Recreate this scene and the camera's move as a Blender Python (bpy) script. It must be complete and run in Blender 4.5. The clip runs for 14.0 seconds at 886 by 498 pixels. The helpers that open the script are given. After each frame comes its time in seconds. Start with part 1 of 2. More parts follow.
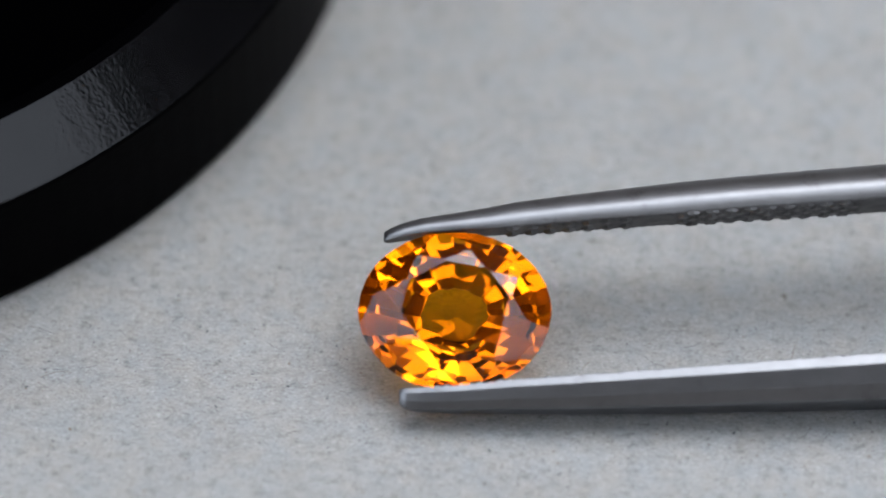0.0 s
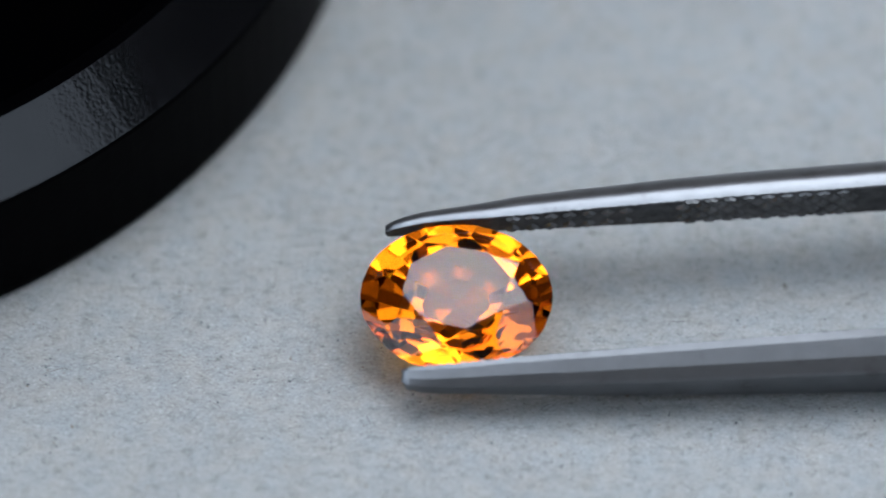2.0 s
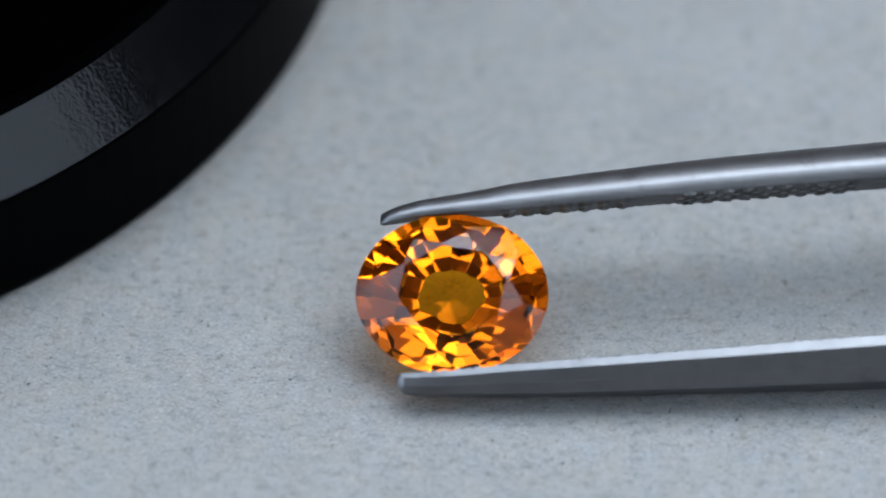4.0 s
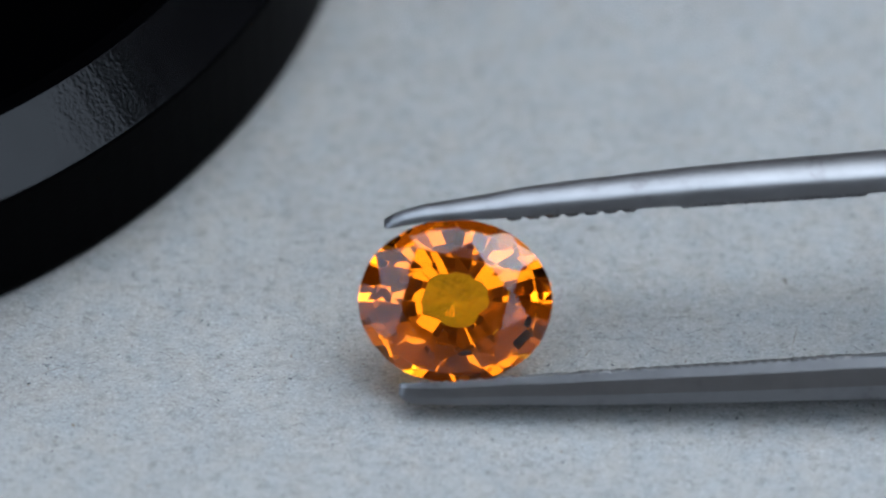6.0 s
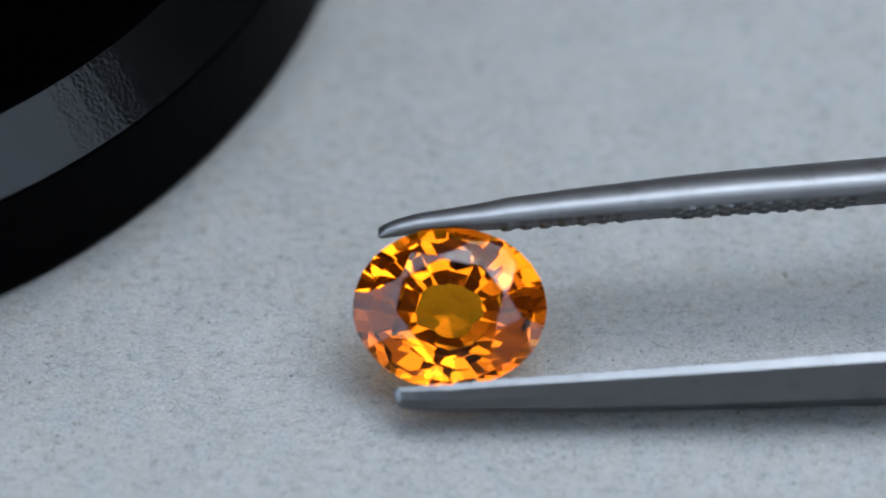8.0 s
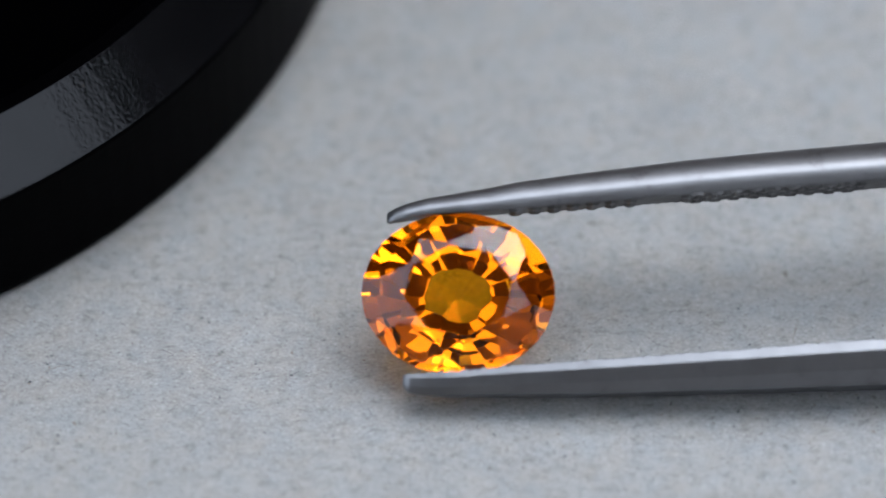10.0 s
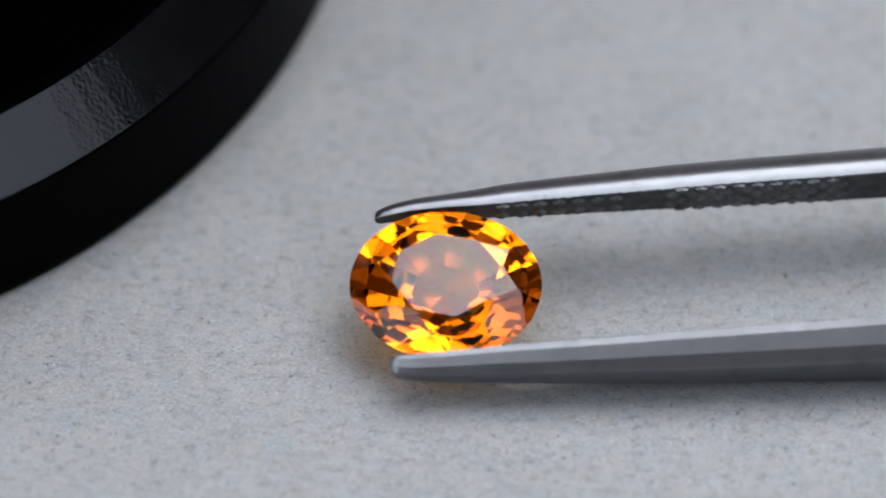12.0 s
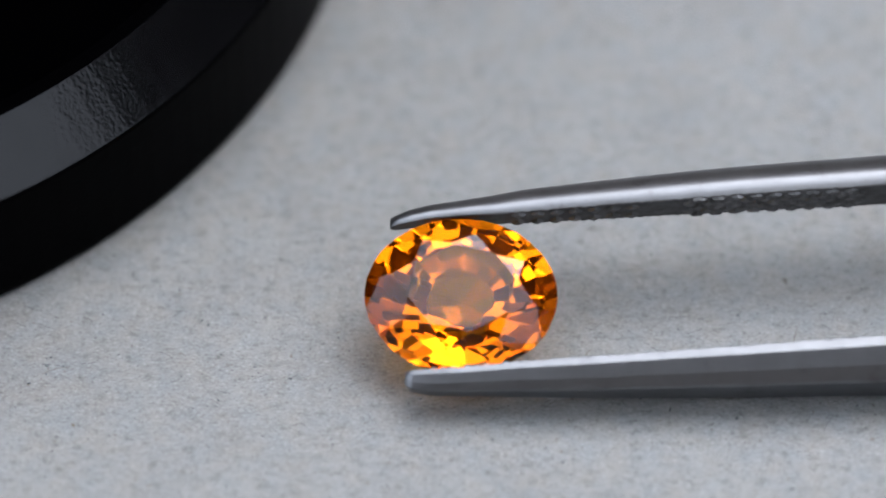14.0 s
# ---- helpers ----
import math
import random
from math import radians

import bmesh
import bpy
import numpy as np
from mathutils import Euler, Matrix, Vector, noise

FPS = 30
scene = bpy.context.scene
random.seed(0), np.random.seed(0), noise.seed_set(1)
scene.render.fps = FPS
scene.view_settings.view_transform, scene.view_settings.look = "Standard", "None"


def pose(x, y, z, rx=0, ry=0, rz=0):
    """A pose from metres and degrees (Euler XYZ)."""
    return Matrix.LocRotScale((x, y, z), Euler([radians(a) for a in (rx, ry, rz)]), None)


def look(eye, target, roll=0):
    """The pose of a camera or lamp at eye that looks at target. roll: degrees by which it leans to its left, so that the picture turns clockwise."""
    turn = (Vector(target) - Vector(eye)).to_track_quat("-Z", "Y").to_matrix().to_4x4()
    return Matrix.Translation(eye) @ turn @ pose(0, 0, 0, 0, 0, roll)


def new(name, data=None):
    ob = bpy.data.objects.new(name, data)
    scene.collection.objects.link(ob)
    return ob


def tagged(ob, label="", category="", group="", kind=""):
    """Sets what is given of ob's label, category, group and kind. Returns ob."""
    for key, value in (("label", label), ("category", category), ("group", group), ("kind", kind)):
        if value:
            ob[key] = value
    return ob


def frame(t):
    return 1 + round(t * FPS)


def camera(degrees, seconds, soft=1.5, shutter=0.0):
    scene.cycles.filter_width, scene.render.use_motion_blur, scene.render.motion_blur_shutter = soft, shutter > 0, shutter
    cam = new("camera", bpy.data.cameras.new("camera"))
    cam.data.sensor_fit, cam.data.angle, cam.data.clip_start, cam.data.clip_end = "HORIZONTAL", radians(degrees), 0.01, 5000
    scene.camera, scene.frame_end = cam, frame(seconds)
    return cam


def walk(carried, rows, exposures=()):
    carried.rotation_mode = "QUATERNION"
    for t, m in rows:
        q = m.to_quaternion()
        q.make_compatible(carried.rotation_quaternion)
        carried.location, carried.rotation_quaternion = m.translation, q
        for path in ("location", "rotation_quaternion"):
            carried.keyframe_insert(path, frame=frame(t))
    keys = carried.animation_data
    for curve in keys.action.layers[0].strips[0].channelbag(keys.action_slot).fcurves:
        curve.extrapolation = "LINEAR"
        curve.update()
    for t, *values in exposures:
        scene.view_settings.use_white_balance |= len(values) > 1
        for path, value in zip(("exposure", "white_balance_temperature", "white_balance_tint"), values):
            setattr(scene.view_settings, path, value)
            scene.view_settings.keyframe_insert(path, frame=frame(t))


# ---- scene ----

MM = 0.001
ELEV = radians(49.0)                      # the camera looks down at this angle
LENS, REACH = 12.0, 0.1757                # macro lens, distance to the stone
SCALE = 2 * REACH * math.tan(radians(LENS / 2)) / 1568
RIGHT, UP, NEAR = Vector((1, 0, 0)), Vector((0, math.sin(ELEV), math.cos(ELEV))), Vector((0, -math.cos(ELEV), math.sin(ELEV)))
STONE = Vector((0, 0, 3.7 * MM))          # rest place of the stone's centre above the card
AIM = STONE - RIGHT * 26 * SCALE + UP * 83 * SCALE
EYE = AIM + NEAR * REACH

cam = camera(LENS, 14.0, soft=2.0)
cam.data.dof.use_dof = True
cam.data.dof.focus_distance = REACH + 2.2 * MM
cam.data.dof.aperture_fstop = 19.0

# sag of the tripod head: seconds, drop of the picture's left side
SAG = [(0, -15), (0.5, -15), (1, -13.5), (1.5, -12), (2, -7), (2.5, -4), (3, -5), (5.5, -3), (6, -3), (6.5, 0), (7, 1.5), (7.5, 1.5),
       (8, 1.5), (10.5, 2.5), (11, 2.5), (11.5, 1), (12, 1), (12.5, -1), (13, 1), (13.5, -3), (14, -3)]


def sag(t):
    """Upward shift of the picture's middle and its anticlockwise turn in radians."""
    d = float(np.interp(t, [a for a, _ in SAG], [b for _, b in SAG]))
    k = d * 1.25 / 917
    return 0.6 * d + 654 * k, k


def view(t):
    v, k = sag(t)
    return look(EYE, AIM - UP * v * SCALE, -math.degrees(k))


walk(cam, [(t, view(t)) for t, _ in SAG], 
     [(0, 1.22, 6250, 10), (0.2, 1.22, 6150, 10), (0.6, 1.1, 5900, 7), (1.0, 1.13, 5820, 6), (8.2, 1.13, 5730, 5), (10.3, 1.16, 6060, 10), (14, 1.18, 6150, 11)])

# ---- light: open overcast daylight, an added unseen shelter darkens the camera's side ----
world = bpy.data.worlds.new("world")
scene.world = world
world.use_nodes = True
wn = world.node_tree
sky = wn.nodes.new("ShaderNodeTexSky")
sky.sky_type, sky.sun_disc = "NISHITA", False
sky.sun_elevation, sky.sun_rotation = radians(58), radians(44)
sky.air_density, sky.dust_density, sky.ozone_density = 1.0, 4.0, 1.0
cloud = wn.nodes.new("ShaderNodeMix")         # an even cloud cover over the clear sky
cloud.data_type = "RGBA"
cloud.inputs[0].default_value = 0.75
rise = wn.nodes.new("ShaderNodeTexCoord")     # an overcast sky is far brighter overhead as low down
height = wn.nodes.new("ShaderNodeSeparateXYZ")
wn.links.new(rise.outputs["Generated"], height.inputs[0])
cover = wn.nodes.new("ShaderNodeValToRGB")
cover.color_ramp.elements[0].color = (0.33, 0.35, 0.38, 1)
cover.color_ramp.elements[1].color = (0.83, 0.87, 0.925, 1)
wn.links.new(height.outputs[2], cover.inputs[0])
bright = wn.nodes.new("ShaderNodeVectorMath")
bright.operation = "SCALE"
bright.inputs["Scale"].default_value = 12.5
wn.links.new(cover.outputs[0], bright.inputs[0])
wn.links.new(bright.outputs[0], cloud.inputs[7])
wn.links.new(sky.outputs[0], cloud.inputs[6])
wn.links.new(cloud.outputs[2], wn.nodes["Background"].inputs[0])
wn.nodes["Background"].inputs[1].default_value = 0.145
sun = new("sun", bpy.data.lights.new("sun", "SUN"))
sun.data.energy, sun.data.angle, sun.data.color = 0.95, radians(52), (1.0, 0.98, 0.95)
sun.matrix_world = look((0.48, 0.5, 1.1), (0, 0, 0))


# ---- materials ----
def material(name, color, rough, metal=0.0):
    m = bpy.data.materials.new(name)
    m.use_nodes = True
    b = m.node_tree.nodes["Principled BSDF"]
    b.inputs["Base Color"].default_value = (*color, 1)
    b.inputs["Roughness"].default_value = rough
    b.inputs["Metallic"].default_value = metal
    return m, m.node_tree, b


def node(nt, kind, **values):
    n = nt.nodes.new(kind)
    for k, v in values.items():
        n.inputs[k].default_value = v
    return n


def ramp(nt, source, stops):
    r = nt.nodes.new("ShaderNodeValToRGB")
    while len(r.color_ramp.elements) < len(stops):
        r.color_ramp.elements.new(0.5)
    for e, (p, c) in zip(r.color_ramp.elements, stops):
        e.position, e.color = p, (*c, 1)
    nt.links.new(source, r.inputs[0])
    return r


def bump(nt, b, source, strength, distance, below=None):
    n = node(nt, "ShaderNodeBump", Strength=strength, Distance=distance)
    nt.links.new(source, n.inputs["Height"])
    if below:
        nt.links.new(below.outputs[0], n.inputs["Normal"])
    nt.links.new(n.outputs[0], b.inputs["Normal"])
    return n


def coords(nt, scale=(1, 1, 1)):
    c = nt.nodes.new("ShaderNodeTexCoord")
    m = node(nt, "ShaderNodeMapping", Scale=scale)
    nt.links.new(c.outputs["Object"], m.inputs["Vector"])
    return m.outputs[0]


def noisy(nt, v, scale, detail=4.0, rough=0.6):
    n = node(nt, "ShaderNodeTexNoise", Scale=scale, Detail=detail, Roughness=rough)
    nt.links.new(v, n.inputs["Vector"])
    return n.outputs["Fac"]


def mixed(nt, kind, fac, a, c):
    n = nt.nodes.new("ShaderNodeMix")
    n.data_type, n.blend_type = "RGBA", kind
    n.inputs[0].default_value = fac
    nt.links.new(a, n.inputs[6])
    nt.links.new(c, n.inputs[7])
    return n.outputs[2]


def grey_card():
    m, nt, b = material("grey_card", (0.3, 0.3, 0.3), 0.92)
    v = coords(nt, (0.6, 1, 1))
    fine = noisy(nt, v, 9500, 4, 0.7)
    mid = noisy(nt, v, 2600, 5, 0.7)
    wide = noisy(nt, coords(nt), 260, 4, 0.6)
    hue = noisy(nt, coords(nt), 700, 3, 0.6)
    c1 = ramp(nt, fine, [(0.28, (0.105, 0.105, 0.105)), (0.42, (0.23, 0.23, 0.23)), (0.58, (0.265, 0.265, 0.265)), (0.72, (0.41, 0.41, 0.41))])
    c2 = ramp(nt, mid, [(0.3, (0.6, 0.6, 0.6)), (0.43, (0.96, 0.96, 0.96)), (0.7, (1.15, 1.15, 1.15))])
    c3 = ramp(nt, wide, [(0.3, (0.9, 0.9, 0.9)), (0.7, (1.03, 1.03, 1.03))])
    c4 = ramp(nt, hue, [(0.3, (1.03, 1.0, 0.96)), (0.7, (0.96, 1.0, 1.03))])
    c = mixed(nt, "MULTIPLY", 1, mixed(nt, "MULTIPLY", 1, c1.outputs[0], c2.outputs[0]), mixed(nt, "MULTIPLY", 1, c3.outputs[0], c4.outputs[0]))
    nt.links.new(c, b.inputs["Base Color"])
    first = bump(nt, b, mid, 0.85, 0.14 * MM)
    bump(nt, b, fine, 0.6, 0.05 * MM, first)
    return m


def fleck_paper():
    m, nt, b = material("fleck_paper", (0.05, 0.05, 0.06), 0.9)
    g = nt.nodes.new("ShaderNodeNewGeometry")
    c = ramp(nt, g.outputs["Random Per Island"], [(0.0, (0.03, 0.035, 0.045)), (0.45, (0.1, 0.1, 0.11)), (0.7, (0.15, 0.12, 0.09)), (1.0, (0.2, 0.2, 0.2))])
    nt.links.new(c.outputs[0], b.inputs["Base Color"])
    return m


def steel():
    m, nt, b = material("satin_steel", (0.42, 0.425, 0.44), 0.24, 1.0)
    v = coords(nt, (1, 7, 7))
    scratch = noisy(nt, v, 900, 4, 0.6)
    blot = noisy(nt, coords(nt), 700, 4, 0.65)
    r = ramp(nt, scratch, [(0.3, (0.33, 0.33, 0.33)), (0.7, (0.42, 0.42, 0.42))])
    nt.links.new(r.outputs[0], b.inputs["Roughness"])
    c = ramp(nt, blot, [(0.28, (0.12, 0.12, 0.126)), (0.4, (0.172, 0.176, 0.187)), (0.7, (0.195, 0.2, 0.212))])
    nt.links.new(c.outputs[0], b.inputs["Base Color"])
    bump(nt, b, scratch, 0.05, 0.01 * MM)
    return m


def jaw_steel():
    m, nt, b = material("worn_jaw_steel", (0.15, 0.15, 0.155), 0.5, 1.0)
    c = ramp(nt, noisy(nt, coords(nt), 1500, 4, 0.65), [(0.3, (0.09, 0.09, 0.09)), (0.7, (0.2, 0.2, 0.205))])
    nt.links.new(c.outputs[0], b.inputs["Base Color"])
    bump(nt, b, noisy(nt, coords(nt), 4000, 3, 0.6), 0.3, 0.02 * MM)
    return m


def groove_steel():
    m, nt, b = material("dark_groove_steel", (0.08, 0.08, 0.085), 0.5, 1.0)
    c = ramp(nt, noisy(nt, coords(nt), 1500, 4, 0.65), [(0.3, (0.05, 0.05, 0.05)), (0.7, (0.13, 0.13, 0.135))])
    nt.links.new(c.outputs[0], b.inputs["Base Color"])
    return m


def black_plastic():
    m, nt, b = material("black_plastic", (0.002, 0.002, 0.0025), 0.32)
    b.inputs["Specular IOR Level"].default_value = 0.28
    v = coords(nt)
    grain = noisy(nt, v, 5200, 2, 0.5)
    wear = noisy(nt, v, 400, 3, 0.6)
    r = ramp(nt, wear, [(0.3, (0.14, 0.14, 0.14)), (0.7, (0.22, 0.22, 0.22))])
    nt.links.new(r.outputs[0], b.inputs["Roughness"])
    bump(nt, b, grain, 0.4, 0.035 * MM)
    return m


def gem_crown():
    """Polished orange crystal: clear daylight gloss outside, orange light from within."""
    m, nt, b = material("polished_orange_crystal", (1.0, 0.345, 0.002), 0.0)
    b.inputs["Specular Tint"].default_value = (0.5, 0.51, 0.53, 1)
    b.inputs["IOR"].default_value = 1.77
    b.inputs["Transmission Weight"].default_value = 1.0
    return m


def gem_body(rough=0.0, name="orange_crystal_body"):
    """The back of the crystal: every turn of the light inside it deepens the colour."""
    m = bpy.data.materials.new(name)
    m.use_nodes = True
    nt = m.node_tree
    g = node(nt, "ShaderNodeBsdfGlass", Color=(1.0, 0.74, 0.07, 1), Roughness=rough, IOR=1.77)
    nt.links.new(g.outputs[0], nt.nodes["Material Output"].inputs[0])
    return m


def plain(name, color, rough, scale):
    m, nt, b = material(name, color, rough)
    b.inputs["Specular IOR Level"].default_value = 0.12
    f = noisy(nt, coords(nt), scale, 4, 0.6)
    c = ramp(nt, f, [(0.3, tuple(0.75 * x for x in color)), (0.7, color)])
    nt.links.new(c.outputs[0], b.inputs["Base Color"])
    return m


def matte_black(name="matte_black", rough=0.8, gloss=0.0):
    m, nt, b = material(name, (0.0006, 0.0006, 0.0008), rough)
    b.inputs["Specular IOR Level"].default_value = gloss
    bump(nt, b, noisy(nt, coords(nt), 2600, 3, 0.6), 0.3, 0.05 * MM)
    return m


MATTE, SIDE = matte_black(), matte_black("dull_black", 0.35, 0.012)
JAW, GROOVE, FLECK = jaw_steel(), groove_steel(), fleck_paper()
CARD, STEEL, BLACK = grey_card(), steel(), black_plastic()
CROWN, BODY, FROSTED = gem_crown(), gem_body(), gem_body(0.12, "bruted_orange_crystal")
WOOD = plain("dark_wood", (0.12, 0.07, 0.04), 0.6, 20)
PLASTER = plain("brown_plaster", (0.36, 0.32, 0.28), 0.8, 6)
TIMBER = plain("dark_timber", (0.015, 0.013, 0.012), 0.8, 12)
EARTH = plain("earth", (0.16, 0.15, 0.12), 0.95, 3)


# ---- mesh helpers ----
def mesh_of(bm, name, mat, smooth=False):
    me = bpy.data.meshes.new(name)
    bmesh.ops.recalc_face_normals(bm, faces=bm.faces)
    for f in bm.faces:
        f.smooth = smooth
    bm.to_mesh(me)
    bm.free()
    me.materials.append(mat)
    return me


def part(name, bm, mat, parent, label="", smooth=False):
    ob = new(name, mesh_of(bm, name, mat, smooth))
    ob.parent = parent
    return tagged(ob, label)


def box(x0, x1, y0, y1, z0, z1, bevel=0.0):
    bm = bmesh.new()
    bmesh.ops.create_cube(bm, size=1, matrix=Matrix.LocRotScale(((x0 + x1) / 2, (y0 + y1) / 2, (z0 + z1) / 2), None, (x1 - x0, y1 - y0, z1 - z0)))
    if bevel:
        bmesh.ops.bevel(bm, geom=bm.edges[:], offset=bevel, segments=2, affect="EDGES")
    return bm


def structure(name, bm, mat, label):
    return tagged(new(name, mesh_of(bm, name, mat)), label, name.split("_")[0], kind="structure")


# ---- the setting ----
structure("ground", box(-60, 60, -60, 60, -0.86, -0.76), EARTH, "bare brown earth floor reaching out under the table")
structure("table_top", box(-0.7, 0.7, -0.5, 0.5, -0.034, -0.004, 0.003), WOOD, "dark wooden table top under the grey card")
structure("card", box(-0.35, 0.35, -0.3, 0.35, -0.0035, 0.0), CARD, "grey fibrous cardboard sheet lying flat on the table")
# unseen south walls, added to keep sky out of the stone's and steel's reflections
structure("wall_south", box(-1.3, 1.2, -1.0, -0.9, -0.76, 0.6), PLASTER, "unseen light brown plaster wall added to block sky light on the camera side")
structure("wall_south_side", box(-1.3, -0.6, -1.0, -0.9, 0.6, 0.9), PLASTER, "unseen light brown plaster wall added to block sky light on the camera side")
structure("wall_south_tall", box(-0.6, 0.6, -1.0, -0.9, 0.6, 1.1), PLASTER, "unseen light brown plaster gable added to block sky light on the camera side")
# unseen, added to hide the low northern sky from facets and arm backs
structure("wall_north", box(-1.6, 1.6, 1.0, 1.06, -0.76, 1.15), WOOD, "plain brown wooden wall, unseen, added to block the low sky beyond the table")
# unseen dark panel, added so the base's chamfer mirrors black towards its right
structure("wall_east", box(0.75, 0.82, -0.24, 0.9, -0.76, 0.66), TIMBER, "plain dark timber panel, unseen, added beside the table to darken reflections")
# unseen roof, added so the table facet mirrors dark until tilted far back
structure("ceiling", box(-0.6, 0.6, -1.0, -0.1, 1.1, 1.16), PLASTER, "unseen light brown shelter roof added to block sky light above the camera side")


# ---- the stone ----
FACETS = ("girdle", "table_facet", "main_facet", "star_facet", "upper_girdle_facet", "pavilion")
TURNED = radians(10)                      # the cutting pattern sits turned in the oval outline


def cut_stone():
    """An oval mixed cut, cut from an oval prism facet by facet; z is up through the table."""
    bm = bmesh.new()
    kind = bm.faces.layers.int.new("kind")
    bmesh.ops.create_cone(bm, cap_ends=True, segments=96, radius1=1, radius2=1, depth=4)
    girdle = 0.03
    rng = random.Random(4)

    def cut(what, tilt, turn, radius, height, down=False):
        turn += TURNED
        if tilt:                                 # hand-cut facets sit a little off the plan
            tilt, turn = tilt + rng.gauss(0, 0.010), turn + rng.gauss(0, 0.016)
        n = Vector((math.sin(tilt) * math.cos(turn), math.sin(tilt) * math.sin(turn), -math.cos(tilt) if down else math.cos(tilt)))
        p = Vector((radius * math.cos(turn), radius * math.sin(turn), -height if down else height))
        cuts = bmesh.ops.bisect_plane(bm, geom=bm.verts[:] + bm.edges[:] + bm.faces[:], dist=1e-6, plane_co=p, plane_no=n, clear_outer=True)
        rim = [e for e in cuts["geom_cut"] if isinstance(e, bmesh.types.BMEdge)]
        if len(rim) > 2:
            for f in bmesh.ops.contextual_create(bm, geom=rim)["faces"]:
                f[kind] = FACETS.index(what)

    # crown: a table, eight kites, eight stars and sixteen girdle facets that meet at common points
    table, meet, slope = 0.57, 0.745, math.tan(radians(30.5))
    top, eighth, half = girdle + (1 - table) * slope, radians(22.5), radians(11.25)
    shoulder = girdle + (1 - meet * math.cos(eighth)) * slope
    steep = math.atan((shoulder - girdle) / ((0.985 - meet) * math.cos(half)))
    gentle = math.atan((top - shoulder) / (meet - table * math.cos(eighth)))
    cut("table_facet", 0, 0, 0, top)
    for i in range(16):
        cut("upper_girdle_facet", steep, half * (1 + 2 * i), 0.985, girdle)
    for i in range(8):
        cut("main_facet", math.atan(slope), 2 * eighth * i, 1.0, girdle)
    for i in range(8):
        cut("star_facet", gentle, eighth * (1 + 2 * i), meet, shoulder)
    # step-cut pavilion in four tiers, the last so shallow that one looks through it
    depth, radius = girdle, 1.0
    for tilt, count, turn, inner in PAVILION:
        for i in range(count):
            cut("pavilion", radians(tilt), radians(turn + 360 / count * i), radius, depth, True)
        depth += (radius - inner) * math.tan(radians(tilt))
        radius = inner
    bmesh.ops.scale(bm, vec=(172 * SCALE, 146 * SCALE, 158 * SCALE), verts=bm.verts)
    bmesh.ops.recalc_face_normals(bm, faces=bm.faces)
    return bm, kind


def facets_of(faces, name, mat, parent):
    """Some faces of the cut stone as one part, their outward sides kept."""
    verts = sorted({v for f in faces for v in f.verts}, key=lambda v: v.index)
    at = {v: i for i, v in enumerate(verts)}
    me = bpy.data.meshes.new(name)
    me.from_pydata([v.co for v in verts], [], [[at[v] for v in f.verts] for f in faces])
    me.materials.append(mat)
    ob = new(name, me)
    ob.parent = parent
    return ob


PAVILION = ((40.2, 16, 0, 0.78), (46.2, 16, 22.5, 0.62), (47.6, 8, 22.5, 0.47), (17, 8, 22.5, 0))
stone = tagged(new("gemstone"), "transparent bright orange oval faceted gemstone gripped by steel tweezers", "gemstone")
rough_stone, sort = cut_stone()
rough_stone.verts.index_update()
STONE_POINTS = [v.co.copy() for v in rough_stone.verts]
for i, facet in enumerate(FACETS):
    faces = [f for f in rough_stone.faces if f[sort] == i]
    if facet in ("girdle", "pavilion"):
        tagged(facets_of(faces, facet, FROSTED if facet == "girdle" else BODY, stone), "thin bruted rim" if facet == "girdle" else "step-cut deep orange underside")
    else:
        for f in faces:
            facets_of([f], facet, CROWN, stone)
rough_stone.free()


# ---- the tweezers ----
LEAN = math.tan(radians(-1.0))            # the handle leans away from the camera


def along(rows, x):
    return float(np.interp(x, [a for a, _ in rows], [b for _, b in rows]))


def arm_point(arm, x, up, side):
    """A point of an arm: x along it, up from its inner face, side across it; small units of the view, turned to metres."""
    return Vector((x, arm["sign"] * (along(arm["inner"], x) + up), side + x * LEAN)) * SCALE


def arm_mesh(arm):
    """One arm, lofted along x with flat flanks and a rounded back."""
    x0 = arm["inner"][0][0]
    xs = sorted(set([float(x) for x, _ in arm["inner"]] + [float(x) for x, _ in arm["thick"]] + list(np.arange(x0 + 8, 780, 8.5)) + list(np.linspace(800, END, 16))))
    half = arm["section"]
    prof = half + [(0.0, 1.0)] + [(-a, b) for a, b in reversed(half)]
    bm = bmesh.new()
    n = len(prof)
    rng = random.Random(11)
    rings = []
    for x in xs:
        # the file cuts run out over the inner edges and leave them toothed
        tooth = arm["nick"] * rng.uniform(0.3, 1) * (int(x / 8.5) % 2) if arm["start"] < x < 735 else 0.0
        rings.append([bm.verts.new(arm_point(arm, x, py * along(arm["thick"], x) - (tooth if i in (0, 1, n - 2, n - 1) else 0), pz * along(arm["width"], x)))
                      for i, (pz, py) in enumerate(prof)])
    for r0, r1 in zip(rings, rings[1:]):
        for i in range(n):
            bm.faces.new((r0[i], r0[(i + 1) % n], r1[(i + 1) % n], r1[i]))
    for r0, r1 in zip(rings, rings[1:]):
        for i in [k for k in range(n) if k in arm["sharp"] or n - 1 - k in arm["sharp"]]:
            bm.edges.get((r0[i], r1[i])).smooth = False
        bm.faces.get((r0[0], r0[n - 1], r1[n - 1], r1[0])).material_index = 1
    bm.faces.new(rings[0])
    bm.faces.new(rings[-1][::-1])
    return bm


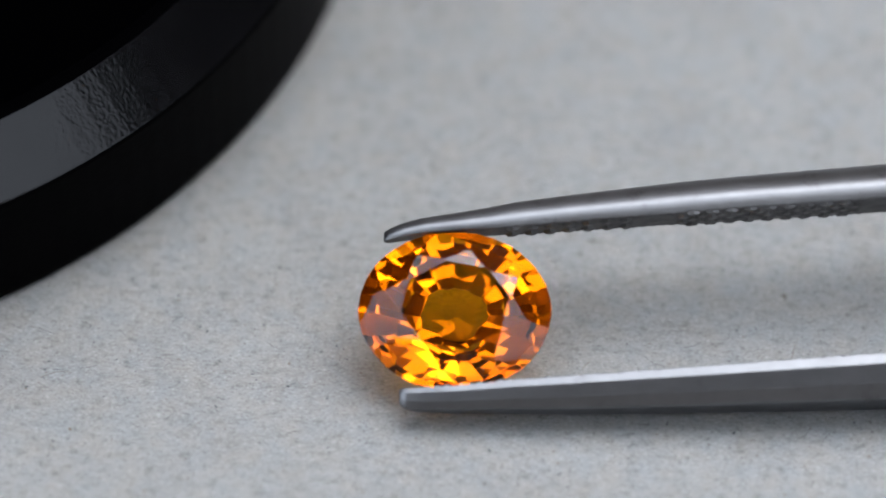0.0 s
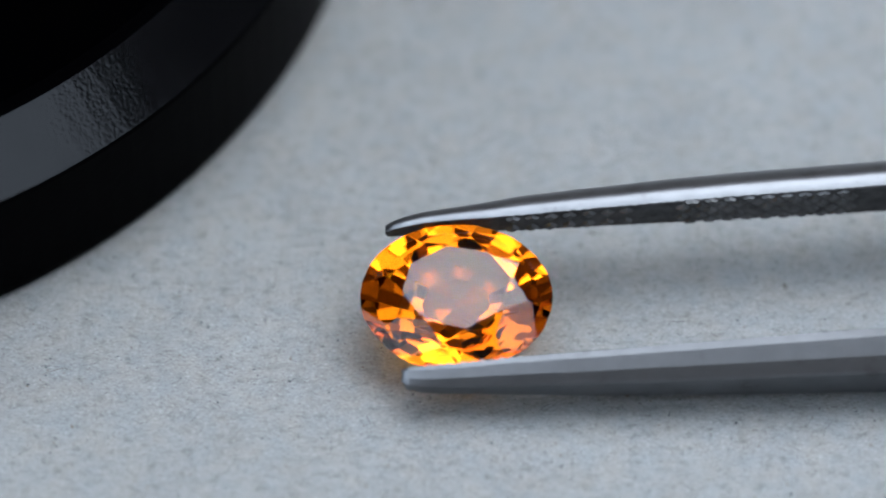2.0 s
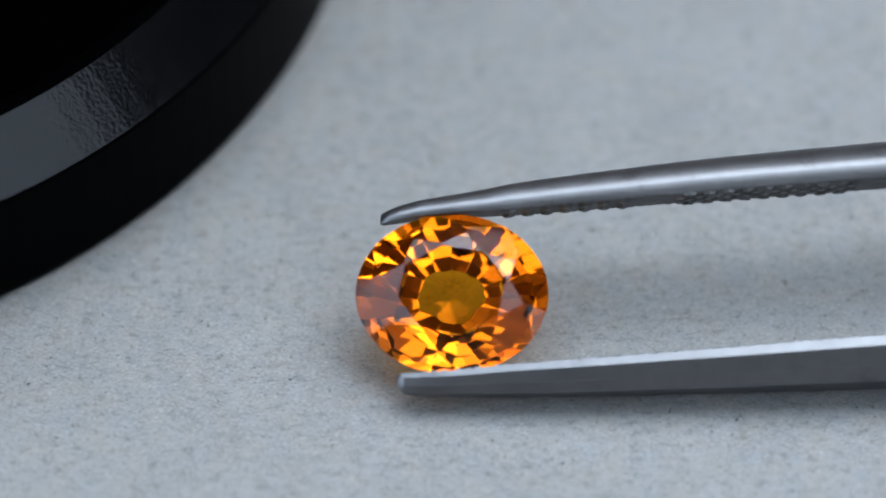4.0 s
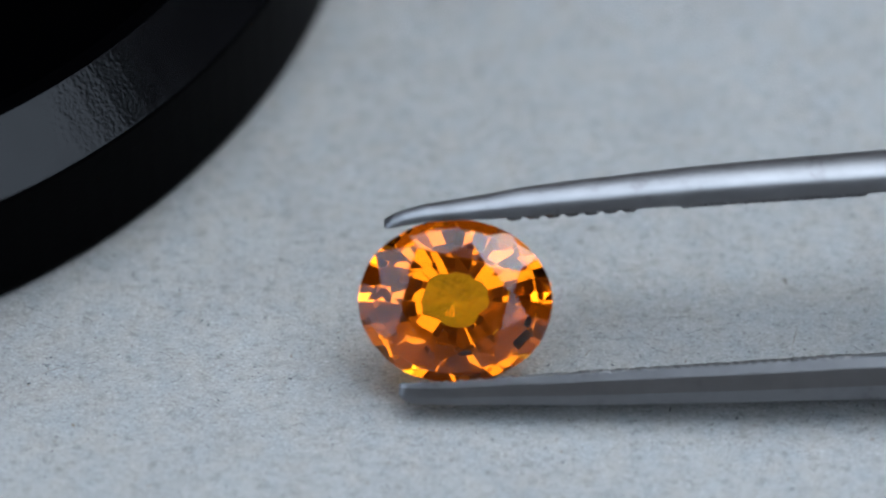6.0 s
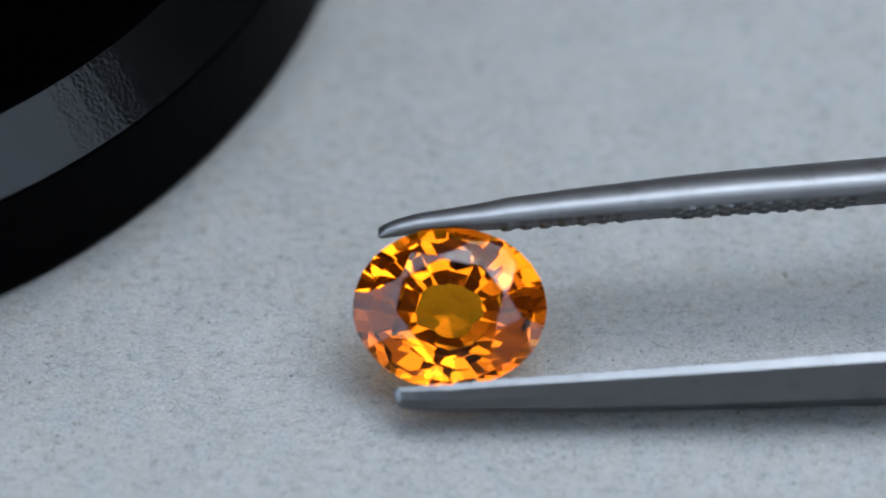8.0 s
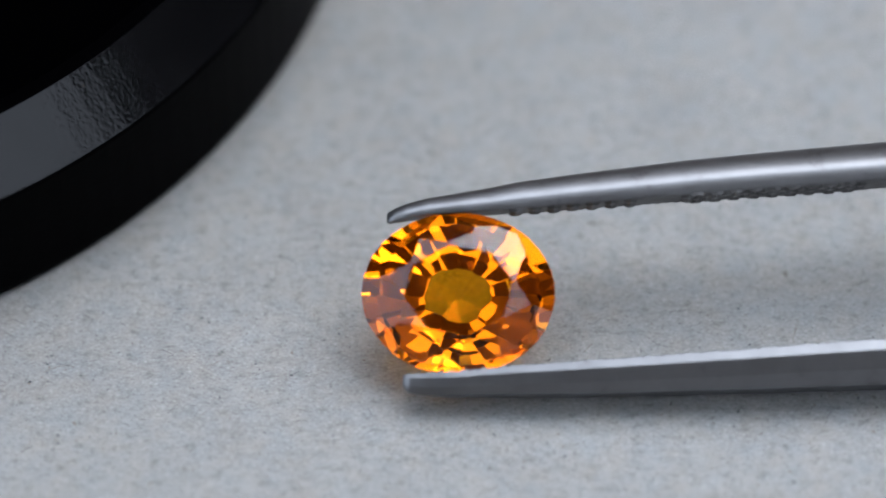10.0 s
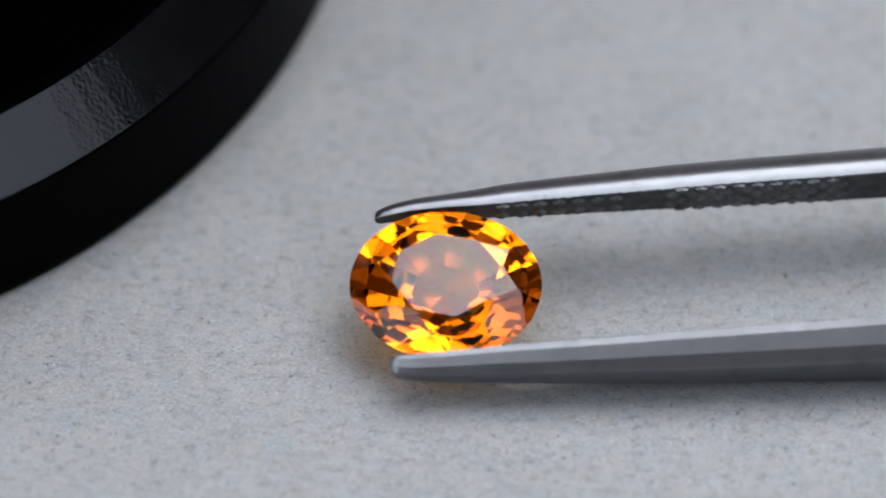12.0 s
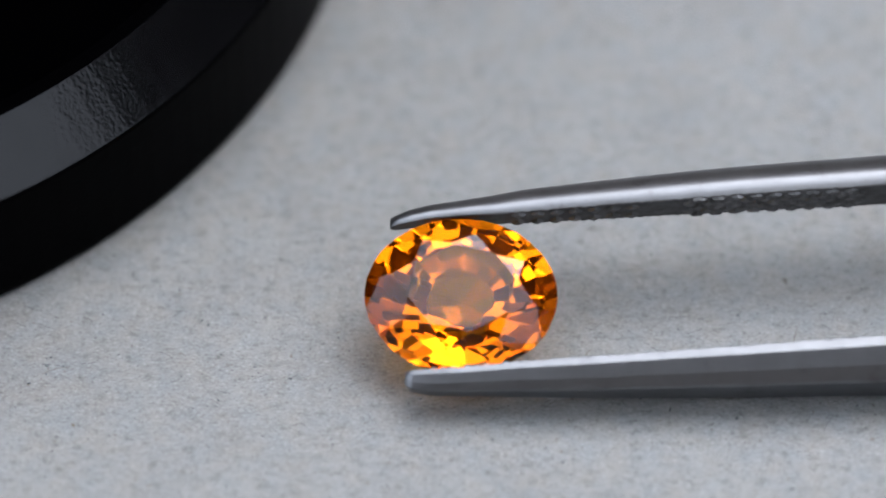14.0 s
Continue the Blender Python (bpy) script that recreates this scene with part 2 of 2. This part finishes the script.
def serrations(arm, x0, x1, bare, reach):
    """Crossed file cuts: raised diamonds on the inner face, worn away in the middle up to bare."""
    bm = bmesh.new()
    lx, lz, tall = 17.0, 19.0, arm["tooth"]
    for i in range(int((x1 - x0) / lx)):
        x = x0 + i * lx
        w = along(arm["width"], x)
        for j in range(-6, 7):
            if (i + j) % 2:
                continue
            z = j * lz
            if abs(z) > reach * w or (x < bare and abs(z) < 0.25 * w):
                continue
            room = min(lz, max((reach + 0.02) * w - abs(z), 3))
            low, top = [], []
            for a, b in ((-1, 0), (0, -1), (1, 0), (0, 1)):
                q = z + b * 0.92 * (lz if b * z <= 0 else room)
                low.append(bm.verts.new(arm_point(arm, x + a * lx * 0.92, 0.8, q)))
                top.append(bm.verts.new(arm_point(arm, x + a * lx * 0.5, -tall * random.uniform(0.75, 1), z + (q - z) * 0.55)))
            bm.faces.new(top)
            bm.faces.new(low[::-1])
            for k in range(4):
                bm.faces.new((low[k], low[(k + 1) % 4], top[(k + 1) % 4], top[k]))
    return bm


AXIS = (RIGHT * math.cos(radians(1.0)) - NEAR * math.sin(radians(1.0))).normalized()
FACE = Matrix((RIGHT, UP, NEAR)).transposed().to_4x4()     # x right, y up the view, z to the camera

tweezers = tagged(new("tweezers"), "polished steel gem tweezers with serrated jaws gripping the stone", "tweezers")
END = 5600
# cross-sections: half width and height above the inner face, as shares
ROUND = [(0.47, 0.0), (0.49, 0.03), (0.5, 0.12), (0.5, 0.30), (0.48, 0.40), (0.43, 0.52), (0.37, 0.63), (0.30, 0.74), (0.22, 0.84), (0.13, 0.93), (0.06, 0.985)]
BROKEN = [(0.445, 0.0), (0.455, 0.015), (0.495, 0.25), (0.49, 0.28), (0.43, 0.68), (0.415, 0.71), (0.31, 0.97), (0.28, 1.0)]
UPPER = dict(sign=1, section=ROUND, sharp=(0, 1), tooth=6.0, nick=2.0, start=85,
    inner=[(-128, 128), (-122, 127), (-60, 139), (0, 144), (60, 147), (205, 160), (505, 187), (775, 208), (2000, 330), (END, 396)],
    thick=[(-128, 14), (-125, 19), (-118, 23), (-95, 29), (0, 38), (105, 52), (205, 58), (405, 67), (775, 76), (2000, 80), (END, 60)],
    width=[(-128, 10), (-125, 18), (-118, 26), (-95, 34), (0, 48), (200, 68), (500, 88), (800, 104), (2000, 210), (END, 300)])
LOWER = dict(sign=-1, section=BROKEN, sharp=(0, 1, 2, 3, 4, 5, 6, 7), tooth=3.0, nick=4.0, start=-60,
    inner=[(-98, 148), (-92, 146), (0, 142), (105, 132), (205, 125), (505, 102), (775, 80), (2000, 20), (END, -366)],
    thick=[(-98, 18), (-95, 24), (-88, 32), (-60, 38), (0, 41), (105, 49), (205, 55), (505, 68), (775, 79), (2000, 84), (END, 60)],
    width=[(-98, 16), (-95, 26), (-88, 34), (-60, 42), (0, 56), (200, 84), (500, 116), (800, 144), (2000, 250), (END, 300)])
for arm, name in ((UPPER, "upper_arm"), (LOWER, "lower_arm")):
    blade = part(name, arm_mesh(arm), STEEL, tweezers, "", True)
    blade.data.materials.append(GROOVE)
    tagged(part("serration", serrations(arm, max(arm["start"], 60), 735, 400, arm["section"][0][0]), JAW, blade, "crossed file cuts on the jaw"), kind="stuff")
rear = box(END - 420, END + 20, 322, 372, -140, 140)
for v in rear.verts:
    v.co = Vector((v.co.x, v.co.y + (v.co.x - END) * 0.03 + 10, v.co.z + v.co.x * LEAN)) * SCALE
part("rear_weld", rear, STEEL, tweezers)


# ---- the round black base ----
def turned(profile, steps=160):
    bm = bmesh.new()
    rings = []
    for r, z in profile:
        rings.append([bm.verts.new((r * math.cos(2 * math.pi * i / steps), r * math.sin(2 * math.pi * i / steps), z)) for i in range(steps)])
    for r0, r1 in zip(rings, rings[1:]):
        for i in range(steps):
            bm.faces.new((r0[i], r0[(i + 1) % steps], r1[(i + 1) % steps], r1[i]))
    bm.faces.new(rings[0])
    bm.faces.new(rings[-1])
    return bm


def on_card(px, py):
    """Where the line of sight through a place of the resting view meets the card."""
    way = RIGHT * (px - 784) * SCALE - UP * (py - 441) * SCALE - NEAR * REACH
    return EYE + way * (-EYE.z / way.z)


near_edge = on_card(200, 422)
BASE_R = 31.5 * MM
out = Vector((875, -721 / math.sin(ELEV), 0)).normalized()
base_at = near_edge - out * BASE_R
base = tagged(new("stand_base"), "round black plastic stand base with a grained chamfer", "stand base")
base.location = base_at
R = BASE_R / MM
part("body", turned([(x * MM, z * MM) for x, z in [(R - 0.4, 0), (R - 0.05, 0.25), (R, 0.6), (R, 5.8), (R - 0.06, 6.0)]]), SIDE, base, "matte black side wall")
part("chamfer_ring", turned([(x * MM, z * MM) for x, z in [(R - 0.06, 6.004), (R - 0.1, 6.06), (R - 2.3, 8.35)]]), BLACK, base, "grained glossy chamfer")
# the rise above the chamfer is made up, to shade the card nearby
part("shading_top", turned([(x * MM, z * MM) for x, z in [(R - 2.304, 8.36), (R - 2.45, 8.42), (R - 2.8, 8.6), (R - 5.2, 28.0), (R - 6, 29.0), (R - 11, 29.4)]]), MATTE, base, "matte black top, raised out of view to shade the card")


# ---- what lies in the card's pulp ----
def fleck(bm, x, y, size, rng):
    n = 6
    turn = rng.uniform(0, math.pi)
    low, top = [], []
    for i in range(n):
        a = 2 * math.pi * i / n
        r = size * rng.uniform(0.6, 1.1)
        px, py = r * math.cos(a) * 1.5, r * math.sin(a) * 0.75
        px, py = px * math.cos(turn) - py * math.sin(turn), px * math.sin(turn) + py * math.cos(turn)
        low.append(bm.verts.new((x + px, y + py, -0.01 * MM)))
        top.append(bm.verts.new((x + px * 0.8, y + py * 0.8, 0.012 * MM)))
    bm.faces.new(top)
    for i in range(n):
        bm.faces.new((low[i], low[(i + 1) % n], top[(i + 1) % n], top[i]))


def fibre(bm, x, y, length, turn, rng, wide=0.012):
    """A thin bent hair of pulp, half sunk in the card."""
    steps, bend = 9, rng.uniform(-1.4, 1.4)
    left, mid, right = [], [], []
    for i in range(steps):
        a = turn + bend * (i / steps - 0.5) + rng.uniform(-0.2, 0.2)
        x, y = x + math.cos(a) * length / steps, y + math.sin(a) * length / steps
        w = wide * MM * (1 - 0.6 * abs(2 * i / (steps - 1) - 1))
        dx, dy = -math.sin(a) * w, math.cos(a) * w
        left.append(bm.verts.new((x + dx, y + dy, -0.004 * MM)))
        mid.append(bm.verts.new((x, y, 0.016 * MM)))
        right.append(bm.verts.new((x - dx, y - dy, -0.004 * MM)))
    for i in range(steps - 1):
        bm.faces.new((left[i], mid[i], mid[i + 1], left[i + 1]))
        bm.faces.new((mid[i], right[i], right[i + 1], mid[i + 1]))


rng = random.Random(7)
flecks, fibres = bmesh.new(), bmesh.new()
for i in range(3200):
    fleck(flecks, rng.uniform(-22, 22) * MM, rng.uniform(-16, 26) * MM, abs(rng.gauss(0.02, 0.022)) * MM + 0.01 * MM, rng)
for px, py, size in ((516, 627, 0.085), (130, 751, 0.1), (388, 706, 0.07), (1047, 399, 0.16), (210, 693, 0.06), (1390, 490, 0.14), (322, 664, 0.05), (865, 832, 0.12), (1545, 770, 0.09)):
    spot = on_card(px, py)
    fleck(flecks, spot.x, spot.y, size * MM, rng)
for i in range(480):
    fibre(fibres, rng.uniform(-20, 20) * MM, rng.uniform(-12, 20) * MM, rng.uniform(0.15, 0.9) * MM, rng.uniform(-1.2, 1.2), rng, 0.008)
for px, py, length, turn in ((153, 630, 1.9, 1.5), (650, 722, 0.7, -1.2), (1140, 598, 1.2, -0.5), (1030, 632, 0.8, 0.9), (1402, 620, 1.8, 1.3), (1460, 760, 1.1, 1.1), (1180, 555, 0.9, 0.1), (70, 665, 1.6, 0.2)):
    spot = on_card(px, py)
    fibre(fibres, spot.x, spot.y, length * MM, turn, rng, 0.016)
tagged(new("flecks", mesh_of(flecks, "flecks", FLECK)), "tiny dark flecks of pulp in the grey card", "flecks", kind="stuff")
tagged(new("fibres", mesh_of(fibres, "fibres", FLECK)), "fine dark fibres lying in the grey card", "fibres", kind="stuff")


# ---- what moves ----
UNDERSIDE = STONE_POINTS + [arm_point(LOWER, x, along(LOWER["thick"], x) * u, z * along(LOWER["width"], x))
                                                             for x in (-90, 0, 200, 500, 800) for u, z in ((1, 0), (0.85, -0.3), (0.4, -0.5))]
# seconds, place of the stone's middle in the view, tilt back
HOLD = [
    (0, 805, 552, 15), (0.1, 805, 552, 14), (0.2, 804, 552, 14), (0.3, 804, 552, 14), (0.4, 804, 552, 12), (0.5, 804, 552, 10), (0.6, 804, 552, 8), (0.7, 805, 551, 8),
    (0.8, 806, 550, 11), (0.9, 806, 549, 14), (1, 807, 548, 15), (1.1, 806, 550, 14), (1.2, 806, 552, 13.5), (1.3, 805, 554, 13), (1.4, 804, 556, 9), (1.5, 804, 558, 1),
    (1.6, 802, 552, -3), (1.7, 802, 546, 2), (1.8, 801, 540, 13), (1.9, 803, 534, 20), (2, 808, 528, 27), (2.1, 810, 526, 29), (2.2, 811, 524, 28), (2.3, 810, 522, 22),
    (2.4, 804, 521, 16), (2.5, 801, 519, 12), (2.6, 802, 521, 6), (2.7, 800, 523, 2), (2.8, 799, 525, -4), (2.9, 797, 527, -8), (3, 795, 529, -9), (3.1, 793, 528, -9),
    (3.2, 792, 528, -7), (3.5, 795, 526, 1), (4, 800, 522, 12), (4.4, 805, 520, 14), (4.8, 809, 517, 15), (5.1, 812, 515, 20), (5.3, 814, 514, 21), (5.4, 812, 516, 19.5),
    (5.5, 810, 519, 14), (5.6, 807, 522, 8), (5.7, 804, 525, 4), (5.8, 800, 528, -2), (5.9, 797, 531, -3), (6, 806, 534, -1), (6.1, 809, 532, 9), (6.2, 809, 530, 14),
    (6.3, 810, 528, 18), (6.4, 810, 526, 19), (6.5, 810, 524, 19), (6.6, 806, 523, 14.5), (6.7, 801, 523, 9), (6.8, 797, 523, 6), (6.9, 796, 523, 6), (7, 802, 522, 14.5),
    (7.1, 803, 524, 20), (7.2, 802, 524, 19), (7.3, 802, 526, 13), (7.4, 802, 526, 8), (7.5, 801, 528, 12), (7.6, 800, 531, 17), (7.7, 799, 535, 20), (7.8, 798, 539, 20),
    (7.9, 797, 543, 18), (8, 796, 546, 12), (8.1, 797, 545, 9.5), (8.2, 798, 544, 9.5), (8.6, 801, 539, 10), (9.2, 805, 531, 13), (9.8, 810, 523, 10), (10.3, 813, 517, 9),
    (10.4, 814, 515, 9.5), (10.5, 815, 514, 11), (10.6, 815, 514, 13), (10.7, 815, 514, 18), (10.8, 816, 514, 20), (10.9, 816, 514, 18), (11, 816, 514, 13.5), (11.1, 815, 518, 10),
    (11.2, 813, 522, 6), (11.3, 812, 525, 2), (11.4, 810, 529, -2), (11.5, 804, 532, 1), (11.6, 790, 527, 13), (11.7, 782, 522, 20), (11.8, 786, 516, 21.5), (11.9, 787, 511, 25),
    (12, 789, 506, 26), (12.1, 791, 510, 20), (12.2, 791, 516, 13), (12.3, 791, 520, 7), (12.4, 791, 526, 2), (12.5, 792, 530, 0), (12.6, 790, 526, 4), (12.7, 789, 522, 13),
    (12.8, 788, 517, 20), (12.9, 787, 512, 22), (13, 789, 508, 27), (13.1, 793, 514, 28), (13.2, 796, 521, 23), (13.3, 800, 528, 18), (13.4, 805, 534, 13), (13.5, 804, 540, 3),
    (13.6, 805, 537, 3), (13.7, 806, 534, 1), (13.8, 810, 531, 5), (13.9, 813, 528, 14), (14, 816, 525, 20),
]


# seconds, turn of the wrist in the picture's plane
WRIST = [(0, 0.4), (1.5, 0.5), (2, 0.0), (2.5, 0.2), (3, 0.6), (3.2, 0.5), (5.3, -0.7), (14, -0.75)]


def hold(t, x, y, tilt):
    """Pose of stone and tweezers; the lower of them just clears the card."""
    v, k = sag(t)
    x, y = x - k * (y - 441), y + v + k * (x - 784)
    spot = AIM + RIGHT * (x - 784) * SCALE - UP * (y - 441) * SCALE
    m = Matrix.Translation(spot) @ Matrix.Rotation(radians(along(WRIST, t)), 4, NEAR) @ Matrix.Rotation(-radians(tilt), 4, AXIS) @ FACE
    low = min((m @ p).z for p in UNDERSIDE)
    return Matrix.Translation(NEAR * (0.03 * MM - low) / math.sin(ELEV)) @ m


def motions():
    rows = [(t, hold(t, x, y, a)) for t, x, y, a in HOLD]
    walk(stone, rows)
    walk(tweezers, rows)


motions()
